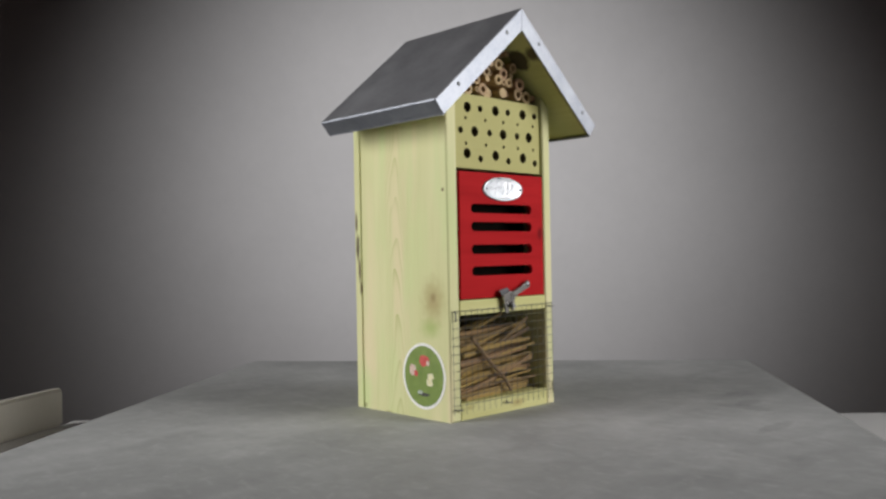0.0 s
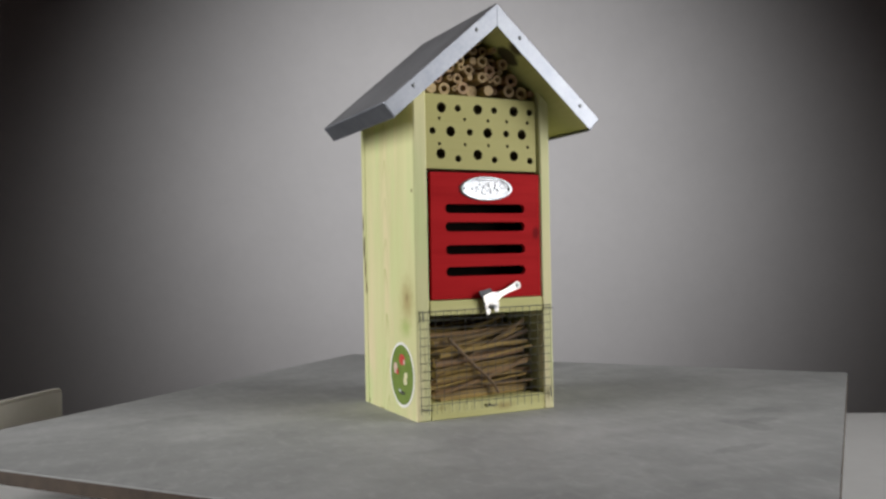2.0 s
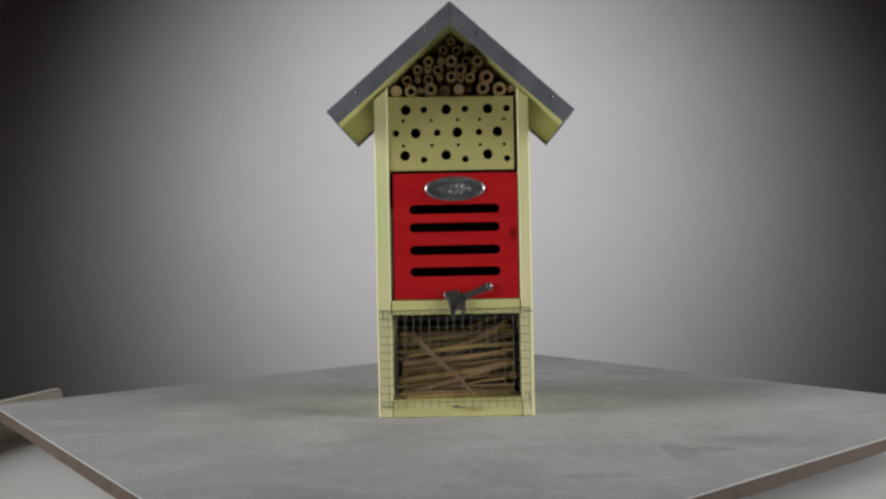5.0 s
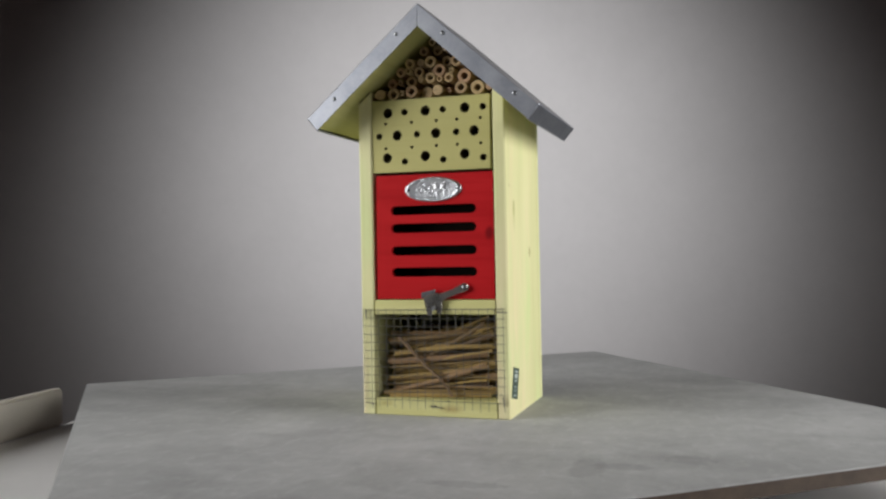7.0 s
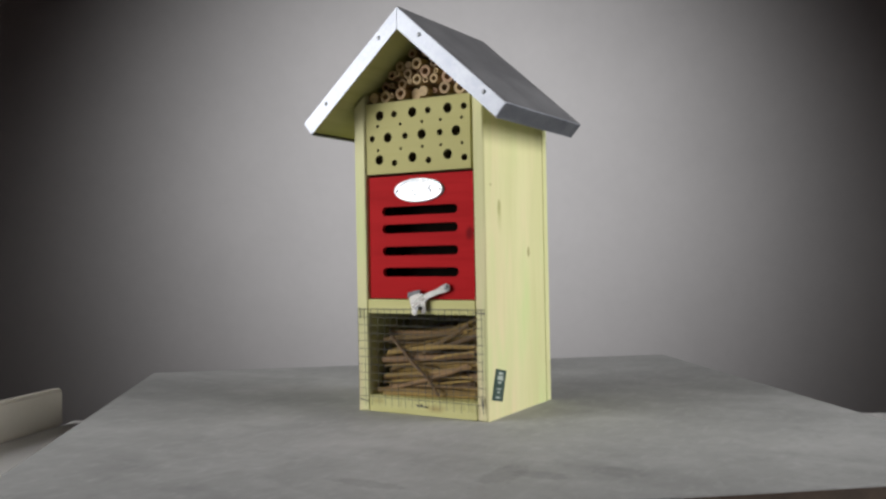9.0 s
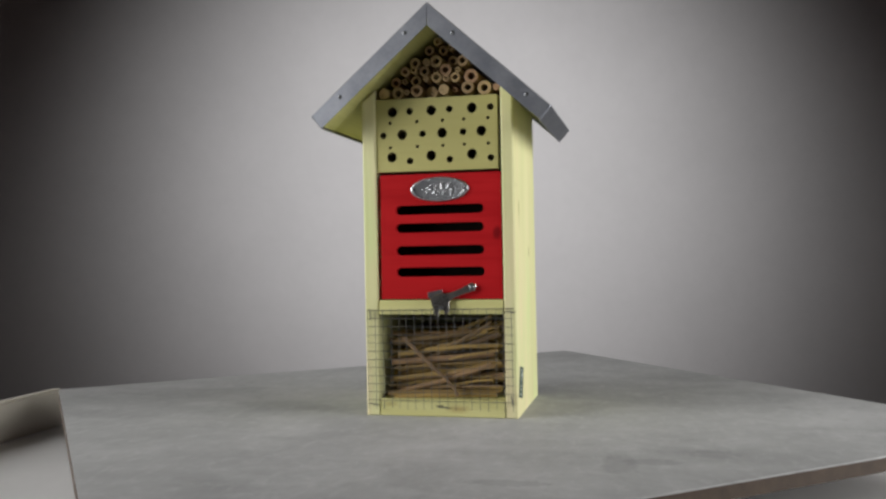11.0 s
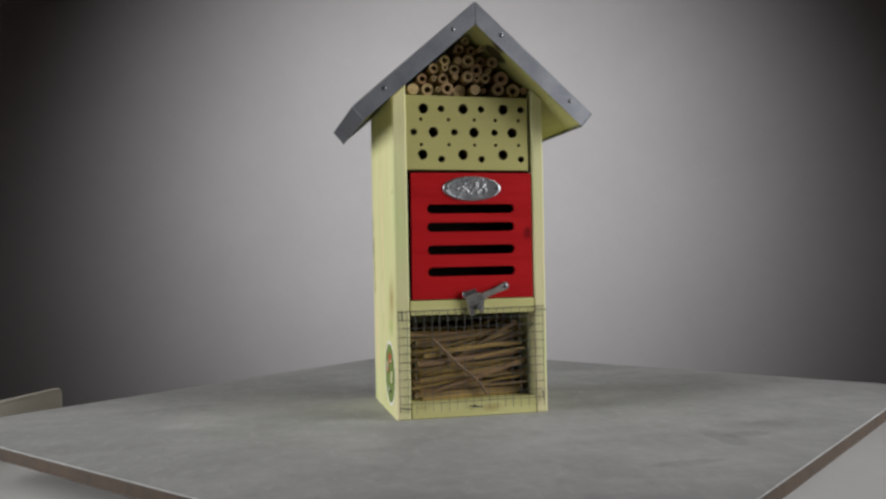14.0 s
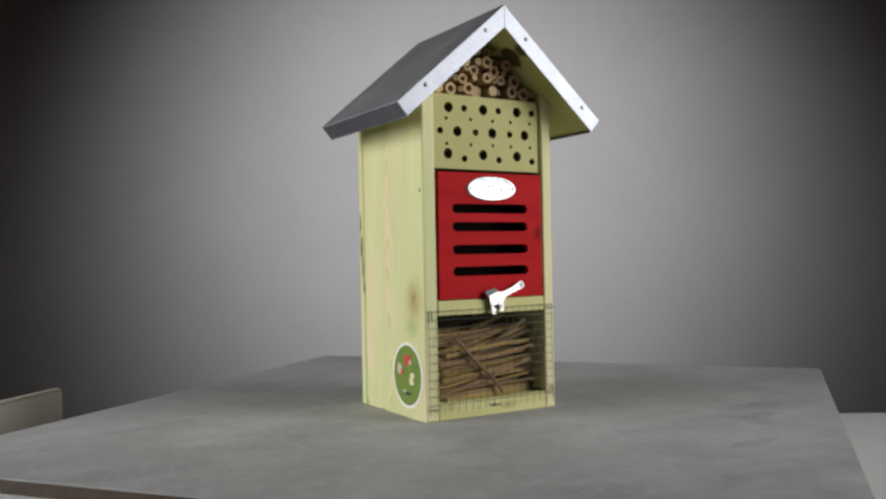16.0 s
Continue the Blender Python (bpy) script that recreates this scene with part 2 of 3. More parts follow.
STAINS = (((0.155, -0.203, 0.0), (0.013, 0.028, 0.05)), ((0.174, -0.194, 0.0), (0.022, 0.010, 0.05)),
          ((0.215, -0.165, 0.0), (0.020, 0.014, 0.05)), ((0.09, -0.26, 0.0), (0.030, 0.008, 0.05)))
GREY_PAINT = smeared_grey()

# ---- mesh helpers ----


def part(name, bm, material, parent=None, label="", smooth=False):
    bmesh.ops.recalc_face_normals(bm, faces=bm.faces[:])
    me = bpy.data.meshes.new(name)
    bm.to_mesh(me)
    bm.free()
    me.materials.append(material)
    for poly in me.polygons:
        poly.use_smooth = smooth
    ob = new(name, me)
    ob.parent = parent
    return tagged(ob, label)


def slab(x0, x1, y0, y1, z0, z1, bevel=0.0, segments=2):
    bm = bmesh.new()
    bmesh.ops.create_cube(bm, size=1.0)
    for v in bm.verts:
        v.co = ((x0 + x1) / 2 + v.co.x * (x1 - x0), (y0 + y1) / 2 + v.co.y * (y1 - y0), (z0 + z1) / 2 + v.co.z * (z1 - z0))
    if bevel:
        bmesh.ops.bevel(bm, geom=bm.edges[:], offset=bevel, segments=segments, affect="EDGES")
    return bm


def prism(loop, holes=(), depth=0.01, place=lambda u, v, w: (u, w, v), bevel=0.0):
    """A flat outline, with holes through it, drawn out by depth; place maps (u, v, w) to x, y, z."""
    bm = bmesh.new()
    edges = []
    for ring in (loop, *holes):
        vs = [bm.verts.new((u, v, 0.0)) for u, v in ring]
        edges += [bm.edges.new((vs[i], vs[(i + 1) % len(vs)])) for i in range(len(vs))]
    if holes:
        bmesh.ops.triangle_fill(bm, use_beauty=True, edges=edges)
    else:
        bm.faces.new(bm.verts[:])
    geom = bmesh.ops.extrude_face_region(bm, geom=bm.faces[:])["geom"]
    for v in (g for g in geom if isinstance(g, bmesh.types.BMVert)):
        v.co.z = depth
    if bevel:
        rim = [e for e in bm.edges if len(e.link_faces) == 2 and e.calc_face_angle(0) > 0.8]
        bmesh.ops.bevel(bm, geom=rim, offset=bevel, segments=1, affect="EDGES")
    for v in bm.verts:
        v.co = place(*v.co)
    return bm


def oval(cx, cy, rx, ry, n=24, start=0.0):
    return [(cx + rx * math.cos(start + 2 * math.pi * i / n), cy + ry * math.sin(start + 2 * math.pi * i / n)) for i in range(n)]


def slot(x0, x1, z, r, n=8):
    right = [(x1 - r + r * math.sin(math.pi * i / n), z - r * math.cos(math.pi * i / n)) for i in range(n + 1)]
    left = [(x0 + r - r * math.sin(math.pi * i / n), z + r * math.cos(math.pi * i / n)) for i in range(n + 1)]
    return right + left


def rod(p, q, r, sides=8, r_end=None):
    bm = bmesh.new()
    p, q = Vector(p), Vector(q)
    bmesh.ops.create_cone(bm, cap_ends=True, segments=sides, radius1=r, radius2=r if r_end is None else r_end, depth=(q - p).length)
    m = Matrix.Translation((p + q) / 2) @ (q - p).to_track_quat("Z", "Y").to_matrix().to_4x4()
    bmesh.ops.transform(bm, matrix=m, verts=bm.verts[:])
    return bm


def tube(r, inner, length, sides=16):
    """A cane along y from 0 to length, hollow at its front."""
    bm = bmesh.new()
    rings = []
    for radius, y in ((r, length), (r, 0.0004), (r * 0.93, 0.0), (inner * 1.08, 0.0), (inner, 0.0006), (inner * 0.9, 0.03)):
        rings.append([bm.verts.new((radius * math.cos(2 * math.pi * i / sides), y, radius * math.sin(2 * math.pi * i / sides))) for i in range(sides)])
    for a, b in zip(rings, rings[1:]):
        for i in range(sides):
            bm.faces.new((a[i], a[(i + 1) % sides], b[(i + 1) % sides], b[i]))
    bm.faces.new(rings[-1])
    return bm


def dome(at, r, flat, n=12):
    """A low round head facing -y."""
    bm = bmesh.new()
    bmesh.ops.create_uvsphere(bm, u_segments=n, v_segments=8, radius=1.0)
    for v in bm.verts:
        v.co = (at[0] + v.co.x * r, at[1] + v.co.y * flat, at[2] + v.co.z * r)
    return bm


# ---- the room ----
def structure(name, bm, material, label, category):
    return tagged(part(name, bm, material), label, category, kind="structure")


structure("floor", slab(-2.6, 2.6, -2.6, 3.31, -0.87, -0.80), FLOOR, "dark wooden floor of the dim room", "floor")
structure("wall_north", slab(-2.6, 2.6, 3.2, 3.3, -0.80, 2.0), WALL, "pale grey painted wall lit by a soft pool", "wall")
structure("wall_south", slab(-2.6, 2.6, -2.6, -2.5, -0.80, 2.0), ROOM, "unseen wall behind the camera, toned dark for a dim bounce", "wall")
structure("wall_west", slab(-2.7, -2.6, -2.6, 3.3, -0.80, 2.0), ROOM, "unseen side wall, toned dark for a dim bounce", "wall")
structure("wall_east", slab(2.6, 2.7, -2.6, 3.3, -0.80, 2.0), ROOM, "unseen side wall, toned dark for a dim bounce", "wall")
structure("ceiling", slab(-2.7, 2.7, -2.6, 3.3, 2.0, 2.1), ROOM, "unseen ceiling, toned dark for a dim bounce", "ceiling")


def white_table():
    table = tagged(new("table"), "white lacquered table with a raised cream edge rail", "table")
    table.matrix_basis = pose(0, 0, -0.80)
    top = [(-0.70, -1.15), (0.95, -1.15), (1.05, 0.166), (-0.452, 0.226)]
    part("tabletop", prism(top, (), 0.028, lambda u, v, w: (u, v, 0.75 - w), 0.003), LACQUER, table)
    for x, y in ((-0.58, -1.08), (0.88, -1.08), (0.97, 0.10), (-0.46, 0.12)):
        part("leg", slab(x - 0.025, x + 0.025, y - 0.025, y + 0.025, 0.0, 0.722, 0.003), LACQUER, table)
    rail = part("edge_rail", slab(-0.007, 0.007, -1.25, 0.0, 0.7505, 0.793, 0.003, 3), RAIL_PAINT, table, "cream rail standing along one edge")
    rail.matrix_basis = pose(-0.456, 0.195, 0, 0, 0, -13.0)


def turntable():
    base = tagged(new("turntable"), "low round black turntable under the grey board", "turntable")
    base.matrix_basis = pose(0, 0, -0.05)
    part("foot", rod((0, 0, 0.0), (0, 0, 0.018), 0.13, 48), RUBBER, base)
    part("platter", rod((0, 0, 0.018), (0, 0, 0.0398), 0.12, 48), RUBBER, base)


def display_board():
    board = tagged(new("display_board"), "square board with trowelled grey paint and brown edges", "board")
    c, s, half_u, half_v = math.cos(radians(-51.06)), math.sin(radians(-51.06)), 0.3155, 0.3240

    def turned(u, v, w):
        u, v = u + 0.0035, v - 0.0035
        return 0.0032 + c * u - s * v, -0.0025 + s * u + c * v, w

    def rounded(inset, r=0.005, n=4):
        out = []
        for k, (sx, sy) in enumerate(((1, 1), (-1, 1), (-1, -1), (1, -1))):
            for i in range(n + 1):
                a = math.pi / 2 * (k + i / n)
                out.append((sx * (half_u - inset - r) + r * math.cos(a), sy * (half_v - inset - r) + r * math.sin(a)))
        return out

    part("core", prism(rounded(0.0), (), 0.009, lambda u, v, w: turned(u, v, -0.0102 + w)), MDF, board, "raw brown fibreboard core")
    part("paint_layer", prism(rounded(0.0004), (), 0.0012, lambda u, v, w: turned(u, v, -0.0012 + w)), GREY_PAINT, board, "cloudy grey trowelled paint")
    return board


# ---- the insect hotel ----
FRONT, BACK, LEFT, RIGHT, MID = -0.061, 0.0622, -0.0649, 0.0669, 0.001
APEX, SLOPE_X, SLOPE_Z = 0.345, 0.1017, 0.0896
SLOPE = math.hypot(SLOPE_X, SLOPE_Z)
LEAN = radians(0.75)


def under(x, perp):
    """Height under the roof at x, that far in from its outer face."""
    return APEX - perp * SLOPE / SLOPE_X - abs(x - MID) * SLOPE_Z / SLOPE_X


def roofed(side, along, perp, y):
    """A point of the roof: along its slope from the ridge, in from its face; the roof sits a little askew."""
    x = side * (along * SLOPE_X - perp * SLOPE_Z) / SLOPE
    z = -(along * SLOPE_Z + perp * SLOPE_X) / SLOPE
    return MID + 0.0008 + x * math.cos(LEAN) + z * math.sin(LEAN), y, APEX - x * math.sin(LEAN) + z * math.cos(LEAN)


def side_panel(hotel, outer, inner, material):
    ring = [(outer, 0.0), (inner, 0.0), (inner, under(inner, 0.0125)), (outer, under(outer, 0.0125))]
    bm = prism(ring, (), BACK - 0.0096 - FRONT, lambda u, v, w: (u, FRONT + w, v), 0.0011)
    return part("side_panel", bm, material, hotel)


def roof_half(hotel, side):
    y0, y1, drop = -0.0870, 0.0615, 0.0140
    meet = drop * SLOPE_Z / SLOPE_X
    bm = bmesh.new()
    grid = {}

    def v(along, perp, y):
        key = (round(along, 5), round(perp, 5), y)
        if key not in grid:
            grid[key] = bm.verts.new(roofed(side, along, perp, y))
        return grid[key]

    n, c, end = 10, 0.0007, SLOPE - 0.0007
    for i in range(n):
        a, b = end * i / n + (0.0006 if i == 0 else 0), end * (i + 1) / n
        ai, bi = (meet + 0.0004 if i == 0 else a), b
        bm.faces.new((v(a, 0, y0 + c), v(b, 0, y0 + c), v(b, 0, y1 - c), v(a, 0, y1 - c)))
        for y, yc in ((y0, y0 + c), (y1, y1 - c)):
            bm.faces.new((v(a, 0, yc), v(b, 0, yc), v(b, c, y), v(a, c, y)))
            bm.faces.new((v(a, c, y), v(b, c, y), v(bi, drop, y), v(ai, drop, y)))
    bm.faces.new((v(end, 0, y0 + c), v(end, 0, y1 - c), v(SLOPE, c, y1 - c), v(SLOPE, c, y0 + c)))
    bm.faces.new((v(SLOPE, c, y0 + c), v(SLOPE, c, y1 - c), v(SLOPE, drop, y1 - c), v(SLOPE, drop, y0 + c)))
    for y, yc in ((y0, y0 + c), (y1, y1 - c)):
        bm.faces.new((v(end, 0, yc), v(SLOPE, c, yc), v(end, c, y)))
        bm.faces.new((v(end, c, y), v(SLOPE, c, yc), v(SLOPE, drop, yc), v(end, drop, y)))
    sheet = part("roof_sheet", bm, ROOF_ZINC, hotel, "folded zinc sheet with turned-down edges")
    sheet.data.materials.append(ZINC)
    for poly in sheet.data.polygons:
        poly.material_index = 0 if len({round(sheet.data.vertices[i].co.y, 4) for i in poly.vertices}) > 1 and abs(poly.normal.z) > 0.5 and max(sheet.data.vertices[i].co.z for i in poly.vertices) > 0.26 else 1
    solid = sheet.modifiers.new("thickness", "SOLIDIFY")
    solid.thickness, solid.offset = 0.0008, 0.0
    for along in (0.034, 0.114) if side > 0 else (0.030, 0.106):
        part("screw", dome(roofed(side, along, 0.0055, y0 - 0.0006), 0.0018, 0.0007), SCREW, sheet)
    part("hem", rod(roofed(side, SLOPE - 0.0002, drop, y0 + c), roofed(side, SLOPE - 0.0002, drop, y1 - c), 0.0008, 8), ZINC, sheet)
    # wooden board beneath
    bm = bmesh.new()
    ring = [(0.0008, 0.0009), (SLOPE - 0.0008, 0.0009), (SLOPE - 0.0008, 0.0115), (0.0115 * SLOPE_Z / SLOPE_X, 0.0115)]
    lo = [bm.verts.new(roofed(side, a, p, y0 + 0.0040)) for a, p in ring]
    hi = [bm.verts.new(roofed(side, a, p, y1 - 0.0008)) for a, p in ring]
    bm.faces.new(lo), bm.faces.new(hi[::-1])
    for i in range(4):
        bm.faces.new((lo[i], lo[(i + 1) % 4], hi[(i + 1) % 4], hi[i]))
    part("roof_board", bm, ROOF_WOOD, hotel)


def hole_block(hotel):
    holes = []
    for z, big, medium in ((0.2610, (-0.0376, -0.0031, 0.0323), (-0.0222, 0.0127, 0.0481)),
                           (0.2412, (-0.0293, 0.0061, 0.0401), (-0.0461, -0.0111, 0.0243)),
                           (0.2222, (-0.0388, -0.0038, 0.0316), (-0.0226, 0.0124, 0.0478))):
        low = 0.0038 if z < 0.23 else 0.0
        holes += [oval(x, z, 0.0042, 0.0044, 20) for x in big]
        holes += [oval(x, z - low, 0.0029, 0.0029, 14) for x in medium]
    for z in (0.2518, 0.2305):
        holes += [oval(x, z, 0.0015, 0.0015, 8) for x in (-0.0399, -0.0159, 0.0066, 0.0252, 0.0458)]
    bm = prism([(-0.0527, 0.2097), (0.0537, 0.2090), (0.0539, 0.2712), (-0.0527, 0.2723)], holes, 0.03, lambda u, v, w: (u, FRONT + 0.0018 + w, v))
    block = part("drilled_block", bm, BLOCK_WOOD, hotel, "yellow-green block drilled with round holes")
    block.data.materials.append(HOLE_SHADE)
    for poly in block.data.polygons:
        c = poly.center
        if abs(poly.normal.y) < 0.5 and -0.052 < c.x < 0.053 and 0.2105 < c.z < 0.2705:
            poly.material_index = 1


def red_door(hotel):
    slots = [slot(-0.0364, 0.0408, z, 0.0040) for z in (0.1762, 0.1608, 0.1415, 0.1231)]
    bm = prism([(-0.0500, 0.1002), (0.0557, 0.0998), (0.0559, 0.2064), (-0.0494, 0.2068)], slots, 0.0045, lambda u, v, w: (u, FRONT + 0.0010 + w, v))
    door = part("door", bm, RED, hotel, "red-stained door with four rounded slots")
    # pressed oval plate with a rim and a raised pattern
    bm = bmesh.new()
    n, cx, cz = 40, 0.0030, 0.1933
    rings = []
    for k, y in ((0.0, 0.0012), (0.78, 0.0011), (0.86, 0.0013), (0.93, 0.0017), (0.98, 0.0012), (1.0, 0.0002)):
        if k == 0:
            centre = bm.verts.new((cx, FRONT + 0.0008 - y, cz))
            continue
        rings.append([bm.verts.new((cx + 0.0256 * k * math.cos(2 * math.pi * i / n), FRONT + 0.0008 - y, cz + 0.0105 * k * math.sin(2 * math.pi * i / n))) for i in range(n)])
    for i in range(n):
        bm.faces.new((centre, rings[0][i], rings[0][(i + 1) % n]))
        for a, b in zip(rings, rings[1:]):
            bm.faces.new((a[i], a[(i + 1) % n], b[(i + 1) % n], b[i]))
    part("name_plate", bm, PLATE, door, "pressed oval tin plate with worn embossing", True)
    rng = random.Random(4)
    y = FRONT - 0.0004
    blobs = [(0.003, 0.2008, 0.011, 0.0008), (0.003, 0.1858, 0.009, 0.0007)]
    for k in range(18):
        a, d = k * 2.4, 0.9 * math.sqrt((k + 0.5) / 18)
        blobs.append((cx + 0.0150 * d * math.cos(a), cz + 0.0052 * d * math.sin(a), rng.uniform(0.0009, 0.0026), rng.uniform(0.0008, 0.0020)))
    for x, z, rx, rz in blobs:
        bm = bmesh.new()
        bmesh.ops.create_uvsphere(bm, u_segments=12, v_segments=6, radius=1.0)
        for v in bm.verts:
            v.co = (x + v.co.x * rx, y + v.co.y * 0.0003, z + v.co.z * rz)
        bmesh.ops.rotate(bm, cent=(x, y, z), matrix=Matrix.Rotation(rng.uniform(-0.5, 0.5) if rx < 0.005 else 0.0, 3, "Y"), verts=bm.verts[:])
        part("embossing", bm, PLATE, door, smooth=True)
    for x in (-0.0188, 0.0245):
        part("pin", dome((x, FRONT - 0.0007, 0.1933), 0.0011, 0.0008, 8), RUBBER, door)


def latch(hotel):
    """A flat steel turn latch: arm with a round end, two prongs, a folded tab."""
    ring = [(-5.5, 102), (-1, 103.6), (4.8, 105.4), (9, 104.6), (20, 108.4), (26.5, 112), (29.8, 113.6), (32.6, 112.6), (33.7, 110), (32.6, 107.4), (29.8, 106.4), (22, 104),
            (13.2, 100.4), (10.8, 98), (10.6, 91), (9.6, 87.6), (6.2, 88), (6.0, 92.6), (4.4, 95.2), (2.8, 92.8), (1.5, 85.6), (-2.3, 86.2), (-3.4, 93), (-4.8, 98.6)]
    ring = [(a / 1000, b / 1000) for a, b in ring]

    def bent(u, v, w):
        """Near the door at the pivot, standing off it over the crossbar."""
        return u, -0.0636 - (0.030 - u) * 0.085 + w, v

    ob = part("latch", prism(ring, (), 0.0015, bent, 0.0003), STEEL, hotel, "bright steel turn latch")
    lean = prism([(-0.0070, 0.0), (0.0048, 0.0034), (0.0042, 0.0098), (-0.0080, 0.0062)], (), 0.0013,
                 lambda u, v, w: (u, -0.0668 + v * 0.42 + w * 0.7, 0.1014 + v * 0.72 - w * 0.7), 0.0003)
    # Same plate as the latch, coloured darker for the shade on its upward face.
    part("folded_tab", lean, SCREW, ob)
    part("pivot", rod((0.0300, -0.0634, 0.1100), (0.0300, -0.0570, 0.1100), 0.0021, 14), STEEL, ob)
    part("pivot_head", dome((0.0300, -0.0633, 0.1100), 0.0024, 0.0012), SCREW, ob)
    part("hook_screw", rod((0.0044, -0.0700, 0.0925), (0.0044, -0.0600, 0.0925), 0.0018, 10), SCREW, ob)


def wire_mesh(hotel):
    pitch, y = 0.0070, FRONT - 0.0012
    x0, z0, nx, nz = -0.0626, 0.0065, 18, 12
    mesh = part("wire_mesh", rod((x0 - 0.0006, y, z0 + pitch * nz), (x0 + pitch * nx + 0.0012, y, z0 + pitch * nz + 0.0012), 0.00032, 6), WIRE, hotel, "square galvanised wire mesh")
    across = rod((x0 - 0.0008, 0, 0), (x0 + pitch * nx + 0.0008, 0, 0), 0.00022, 6)
    first = part("wire", across, WIRE, mesh)
    first.matrix_basis = pose(0, y, z0 + pitch)
    rng = random.Random(3)
    for i in range(2, nz):
        ob = new("wire", first.data)
        ob.parent, ob.matrix_basis = mesh, pose(0, y + rng.uniform(-2e-4, 1e-4), z0 + pitch * i, 0, rng.uniform(-0.3, 0.2))
    up = part("wire", rod((0, 0, z0 - 0.0003), (0, 0, z0 + pitch * nz + 0.0012), 0.00022, 6), WIRE, mesh)
    up.matrix_basis = pose(x0, y - 0.0006, 0)
    for i in range(1, nx + 1):
        ob = new("wire", up.data)
        ob.parent, ob.matrix_basis = mesh, pose(x0 + pitch * i, y - 0.0006 + rng.uniform(-2e-4, 1e-4), rng.uniform(-6e-4, 6e-4), rng.uniform(-0.25, 0.25), rng.uniform(-0.4, 0.4))
    for x, z, tilt in ((-0.0600, 0.0870, 86), (0.0620, 0.0890, 4), (0.0030, 0.0086, 3), (0.0625, 0.0150, 82), (-0.0575, 0.0100, 8)):
        bm = slab(-0.0045, 0.0045, -0.0008, 0.0, -0.0004, 0.0004)
        ob = part("staple", bm, WIRE, mesh)
        ob.matrix_basis = pose(x, FRONT - 0.0017, z, 0, tilt, 0)


def stalks(hotel):
    rng = random.Random(11)
    shapes = []
    for k in range(20):
        length, r = rng.uniform(0.088, 0.104), rng.choice((0.0010, 0.0012, 0.0015, 0.0018, 0.0022, 0.0029))
        bm = rod((-length / 2, 0, 0), (length / 2, 0, 0), r, 8, r * rng.uniform(0.72, 1.0))
        bmesh.ops.subdivide_edges(bm, edges=[e for e in bm.edges if abs(e.verts[0].co.x - e.verts[1].co.x) > 0.01], cuts=5)
        bow, flat = rng.uniform(-0.0022, 0.0022), rng.uniform(0.55, 1.0)
        for v in bm.verts:
            u = v.co.x / length * 2
            v.co.y *= flat
            v.co.z += bow * (1 - u * u) + 0.0003 * math.sin(9 * u + k)
        me = bpy.data.meshes.new("stalk")
        bmesh.ops.recalc_face_normals(bm, faces=bm.faces[:])
        bm.to_mesh(me)
        bm.free()
        me.materials.append(STICK)
        me.materials.append(CUT_END)
        for poly in me.polygons:
            poly.material_index = 1 if abs(poly.normal.x) > 0.9 else 0
        shapes.append(me)
    for layer in range(19):
        for row in range(9):
            ob = new("stalk", rng.choice(shapes))
            ob.parent = hotel
            z = 0.0170 + layer * 0.0029 + rng.uniform(-0.0012, 0.0012)
            y = -0.0465 + row * 0.0112 + rng.uniform(-0.0030, 0.0030) + (0.006 if layer > 15 else 0.0)
            room = min(1.0, 0.15 + layer * 0.16, 0.35 + (18 - layer) * 0.25)
            ob.matrix_basis = pose(rng.uniform(-0.0030, 0.0060), y, z, 0, -rng.gauss(9.5, 7.5) * room, rng.gauss(0, 4.5))
    # one thin bent stalk lies across the rest
    path = ((-0.0332, 0.0668), (-0.0262, 0.0600), (-0.0180, 0.0515), (-0.0085, 0.0420), (0.0030, 0.0325), (0.0105, 0.0240), (0.0150, 0.0165))
    bm = bmesh.new()
    rings = []
    for i, (x, z) in enumerate(path):
        r = 0.0018 - 0.00008 * i
        rings.append([bm.verts.new((x + r * 0.75 * math.cos(a), -0.0545 + r * math.sin(a), z + r * 0.66 * math.cos(a))) for a in (k * math.pi / 4 for k in range(8))])
    for a, b in zip(rings, rings[1:]):
        for k in range(8):
            bm.faces.new((a[k], a[(k + 1) % 8], b[(k + 1) % 8], b[k]))
    bm.faces.new(rings[0]), bm.faces.new(rings[-1])
    part("loose_stalk", bm, BROWN_STICK, hotel, "thin loose stalk lying across the rest")


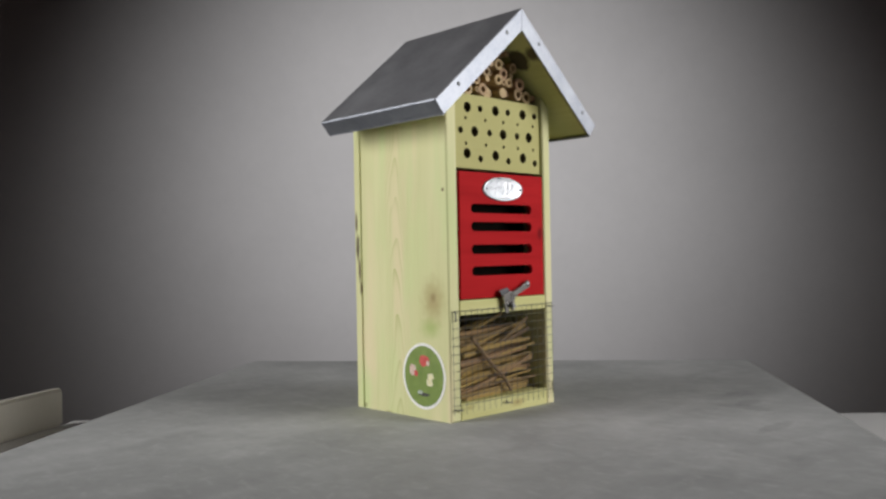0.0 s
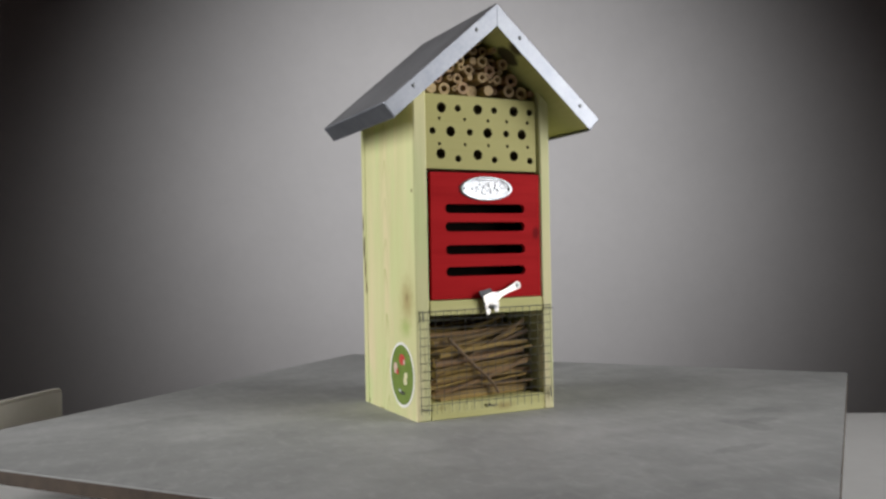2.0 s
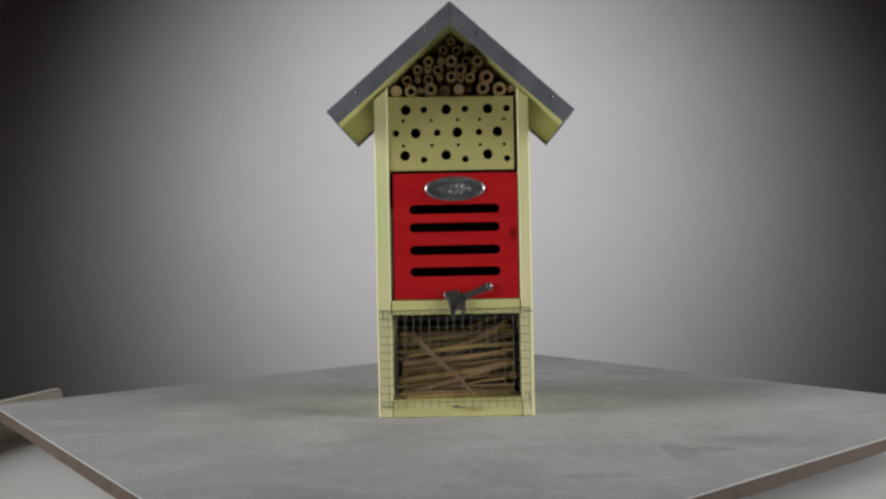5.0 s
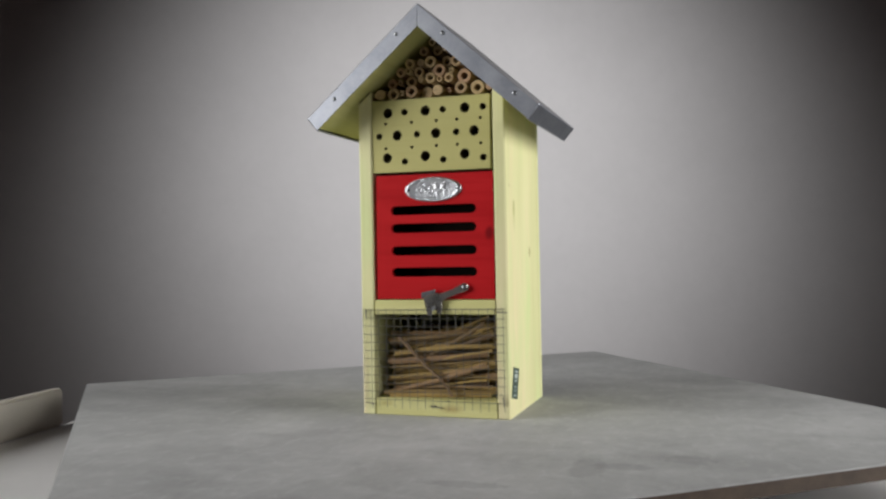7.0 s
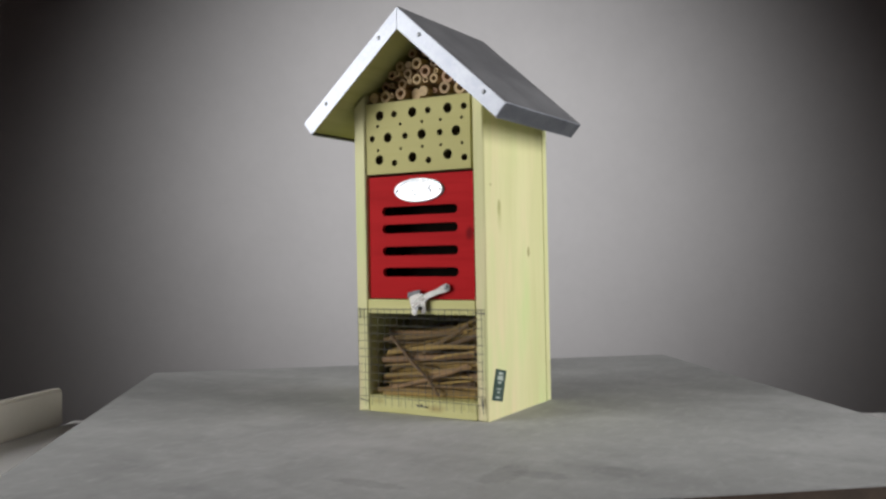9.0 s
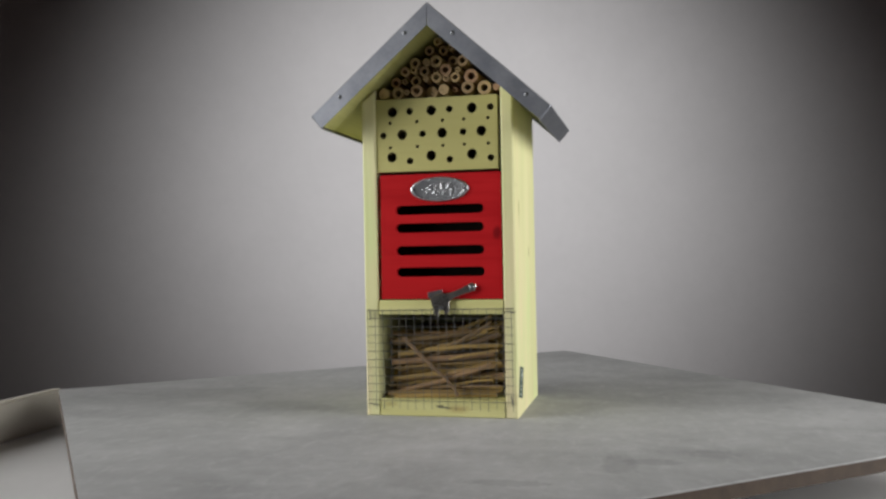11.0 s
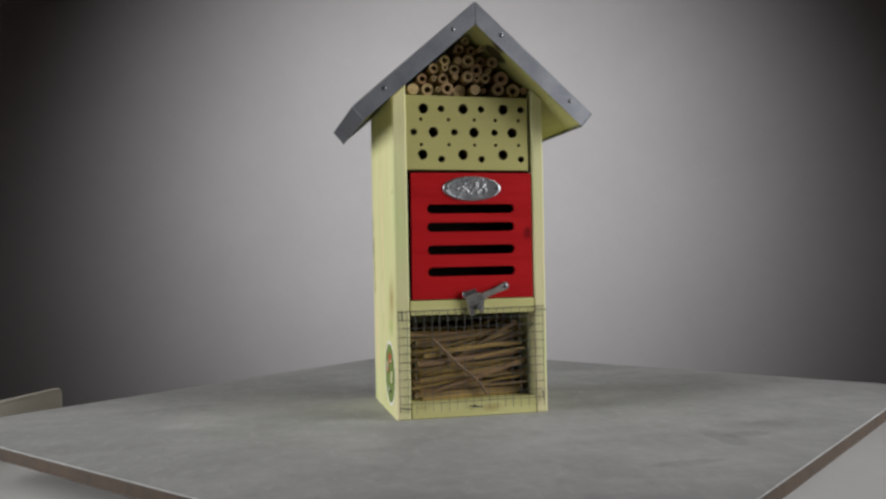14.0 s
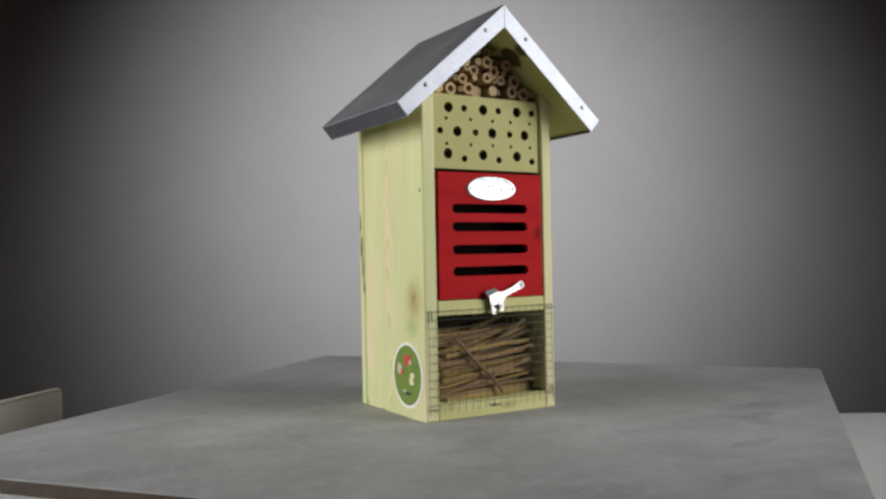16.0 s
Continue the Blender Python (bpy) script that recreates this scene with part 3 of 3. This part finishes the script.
def canes(hotel):
    """Hollow canes packed under the gable, the front ones by row, darker fill behind."""
    rows = ((0.2785, ((-0.0455, 5, 1), (-0.0331, 5.5, 0), (-0.0245, 2.4, 0), (-0.0160, 5.6, 0), (-0.0042, 5.7, 1), (0.0081, 4.7, 1), (0.0167, 2.4, 0), (0.0288, 5.6, 0), (0.0427, 6.2, 0), (0.0525, 3.2, 1))),
            (0.2885, ((-0.0363, 4.6, 0), (-0.0270, 2.6, 0), (-0.0180, 4.8, 0), (-0.0080, 2.9, 1), (0.0020, 4.8, 0), (0.0178, 4.3, 0), (0.0100, 3.0, 0), (0.0318, 6.2, 0))),
            (0.2955, ((-0.0268, 4.3, 0), (-0.0093, 4.7, 0), (0.0099, 5.5, 0), (0.0204, 2.4, 0), (0.0000, 3.0, 0), (-0.0180, 3.0, 0))),
            (0.3030, ((-0.0175, 4.6, 0), (-0.0066, 3.4, 1), (0.0022, 5.2, 0), (0.0150, 4.6, 0), (0.0243, 5.0, 0))),
            (0.3135, ((-0.0047, 4.3, 0), (0.0068, 4.2, 0), (0.0148, 2.6, 0))),
            (0.3205, ((0.0018, 3.6, 0),)))
    rng = random.Random(7)
    made = {}
    for z, row in rows:
        for x, r, solid in row:
            key = (r, solid)
            if key not in made:
                bm = tube(r * 0.00096, r * 0.00096 * (0.50 if not solid else 0.08), 0.10)
                me = bpy.data.meshes.new("cane")
                bmesh.ops.recalc_face_normals(bm, faces=bm.faces[:])
                bm.to_mesh(me)
                bm.free()
                me.materials.append(CANE)
                made[key] = me
            ob = new("cane", made[key])
            ob.parent = hotel
            ob.matrix_basis = pose(x, -0.0550 + rng.uniform(-0.0045, 0.0045), z + rng.uniform(-0.001, 0.001), rng.uniform(-2, 2), rng.uniform(0, 360), rng.uniform(-2.5, 2.5))


def stickers(hotel):
    x = LEFT - 0.0001
    cy, cz = -0.0290, 0.0357

    def out_left(lift):
        return lambda u, v, w: (x - lift - w, u, v)

    badge = part("oval_sticker", prism(oval(cy, cz, 0.0267, 0.0279, 40), (), 0.00022, out_left(0)), WHITE_STICKER, hotel, "oval white-rimmed green sticker with small pictures")
    part("green_field", prism(oval(cy, cz, 0.0243, 0.0255, 40), (), 0.0001, out_left(0.00022)), GREEN_STICKER, badge)
    rng = random.Random(5)

    def blob(u, v, ru, rv, mat, n=11, lift=0.00035):
        ring = [(u + ru * math.cos(2 * math.pi * i / n) * rng.uniform(0.7, 1.1), v + rv * math.sin(2 * math.pi * i / n) * rng.uniform(0.7, 1.1)) for i in range(n)]
        part("picture", prism(ring, (), 0.0001, out_left(lift)), mat, badge)

    blob(-0.0300, 0.0485, 0.0065, 0.0052, RED_PRINT)
    blob(-0.0345, 0.0470, 0.0022, 0.0025, PINK_PRINT, lift=0.00046)
    blob(-0.0150, 0.0405, 0.0050, 0.0052, PINK_PRINT)
    blob(-0.0195, 0.0375, 0.0030, 0.0026, RED_PRINT, lift=0.00046)
    blob(-0.0375, 0.0360, 0.0045, 0.0034, CREAM_PRINT)
    blob(-0.0365, 0.0310, 0.0050, 0.0034, CREAM_PRINT, lift=0.00046)
    blob(-0.0290, 0.0205, 0.0080, 0.0018, BLACK_PRINT)
    blob(-0.0245, 0.0220, 0.0035, 0.0016, PALE_PRINT, lift=0.00046)

    x = RIGHT + 0.0001

    def out_right(lift):
        return lambda u, v, w: (x + lift + w, u, v)

    def along(a, b):
        """a across, b up the tilted label, 0 to 1."""
        return -0.0552 + 0.0189 * a + 0.0082 * b, 0.0171 - 0.0040 * a + 0.0250 * b

    def quad(a0, a1, b0, b1):
        return [along(a0, b0), along(a1, b0), along(a1, b1), along(a0, b1)]

    strip = part("label", prism(quad(0, 1, 0, 1), (), 0.00022, out_right(0)), TEAL_PRINT, hotel, "dark green rectangular label with pale marks")
    for a0, a1, b0, b1 in ((0.3, 0.7, 0.84, 0.92), (0.25, 0.75, 0.66, 0.8), (0.35, 0.62, 0.55, 0.62), (0.3, 0.72, 0.36, 0.4), (0.4, 0.6, 0.24, 0.3), (0.3, 0.7, 0.08, 0.14)):
        part("mark", prism(quad(a0, a1, b0, b1), (), 0.0001, out_right(0.00022)), PALE_PRINT, strip)


def insect_hotel():
    hotel = tagged(new("insect_hotel"), "green wooden insect hotel with red door and zinc roof", "insect hotel")
    side_panel(hotel, LEFT, -0.0529, SIDE_WOOD)
    side_panel(hotel, RIGHT, 0.0568, CLEAR_WOOD)
    gable = [(LEFT, 0.0), (RIGHT, 0.0), (RIGHT, under(RIGHT, 0.0125)), (MID, under(MID, 0.0125)), (LEFT, under(LEFT, 0.0125))]
    part("back_panel", prism(gable, (), 0.0086, lambda u, v, w: (u, BACK - 0.0086 + w, v), 0.0006), SIDE_WOOD, hotel)
    part("bottom_board", slab(-0.0528, 0.0566, FRONT, BACK - 0.009, 0.0002, 0.0145, 0.0006), BAR_WOOD, hotel)
    part("crossbar", slab(-0.0526, 0.0564, FRONT, BACK - 0.01, 0.0870, 0.0992, 0.0006), BAR_WOOD, hotel)
    # Added board and shelves, painted near-black for the shade behind the openings.
    part("inner_lining", slab(-0.0526, 0.0564, FRONT + 0.024, FRONT + 0.027, 0.0995, 0.2035), DARK, hotel, "added board, blackened to stand for shade behind the slots")
    part("shelf", slab(-0.0526, 0.0564, FRONT + 0.010, BACK - 0.01, 0.2040, 0.2085), DARK, hotel, "added unseen shelf, near-black in place of inner shade")
    part("shelf", slab(-0.0526, 0.0564, FRONT + 0.0325, BACK - 0.01, 0.2665, 0.2715), DARK, hotel, "added unseen shelf, near-black in place of inner shade")
    roof_half(hotel, -1)
    roof_half(hotel, 1)
    hole_block(hotel)
    red_door(hotel)
    canes(hotel)
    stalks(hotel)
    stickers(hotel)
    latch(hotel)
    for x0, x1, z0, z1 in ((-0.0035, 0.0000, 0.0088, 0.0094), (0.0010, 0.0030, 0.0078, 0.0098), (0.0040, 0.0090, 0.0076, 0.0082)):
        part("stamp_mark", slab(x0, x1, FRONT - 0.0002, FRONT + 0.001, z0, z1), DARK, hotel)
    wire_mesh(hotel)
    return hotel


white_table()
turntable()
BOARD = display_board()
HOTEL = insect_hotel()


def motions():
    """The board turns clockwise at an even pace, then back the other way."""
    rows = [(t, 44.10 - 8.92 * t) for t in (0, 1, 2, 3, 4, 5, 6, 7, 8, 8.4, 8.6)]
    rows += [(8.7, -33.35)]
    rows += [(t, -110.29 + 8.839 * t) for t in (8.8, 9, 10, 11, 12, 13, 14, 15, 16)]
    for thing in (BOARD, HOTEL):
        walk(thing, [(t, pose(0, 0, 0, 0, 0, a)) for t, a in rows])


motions()
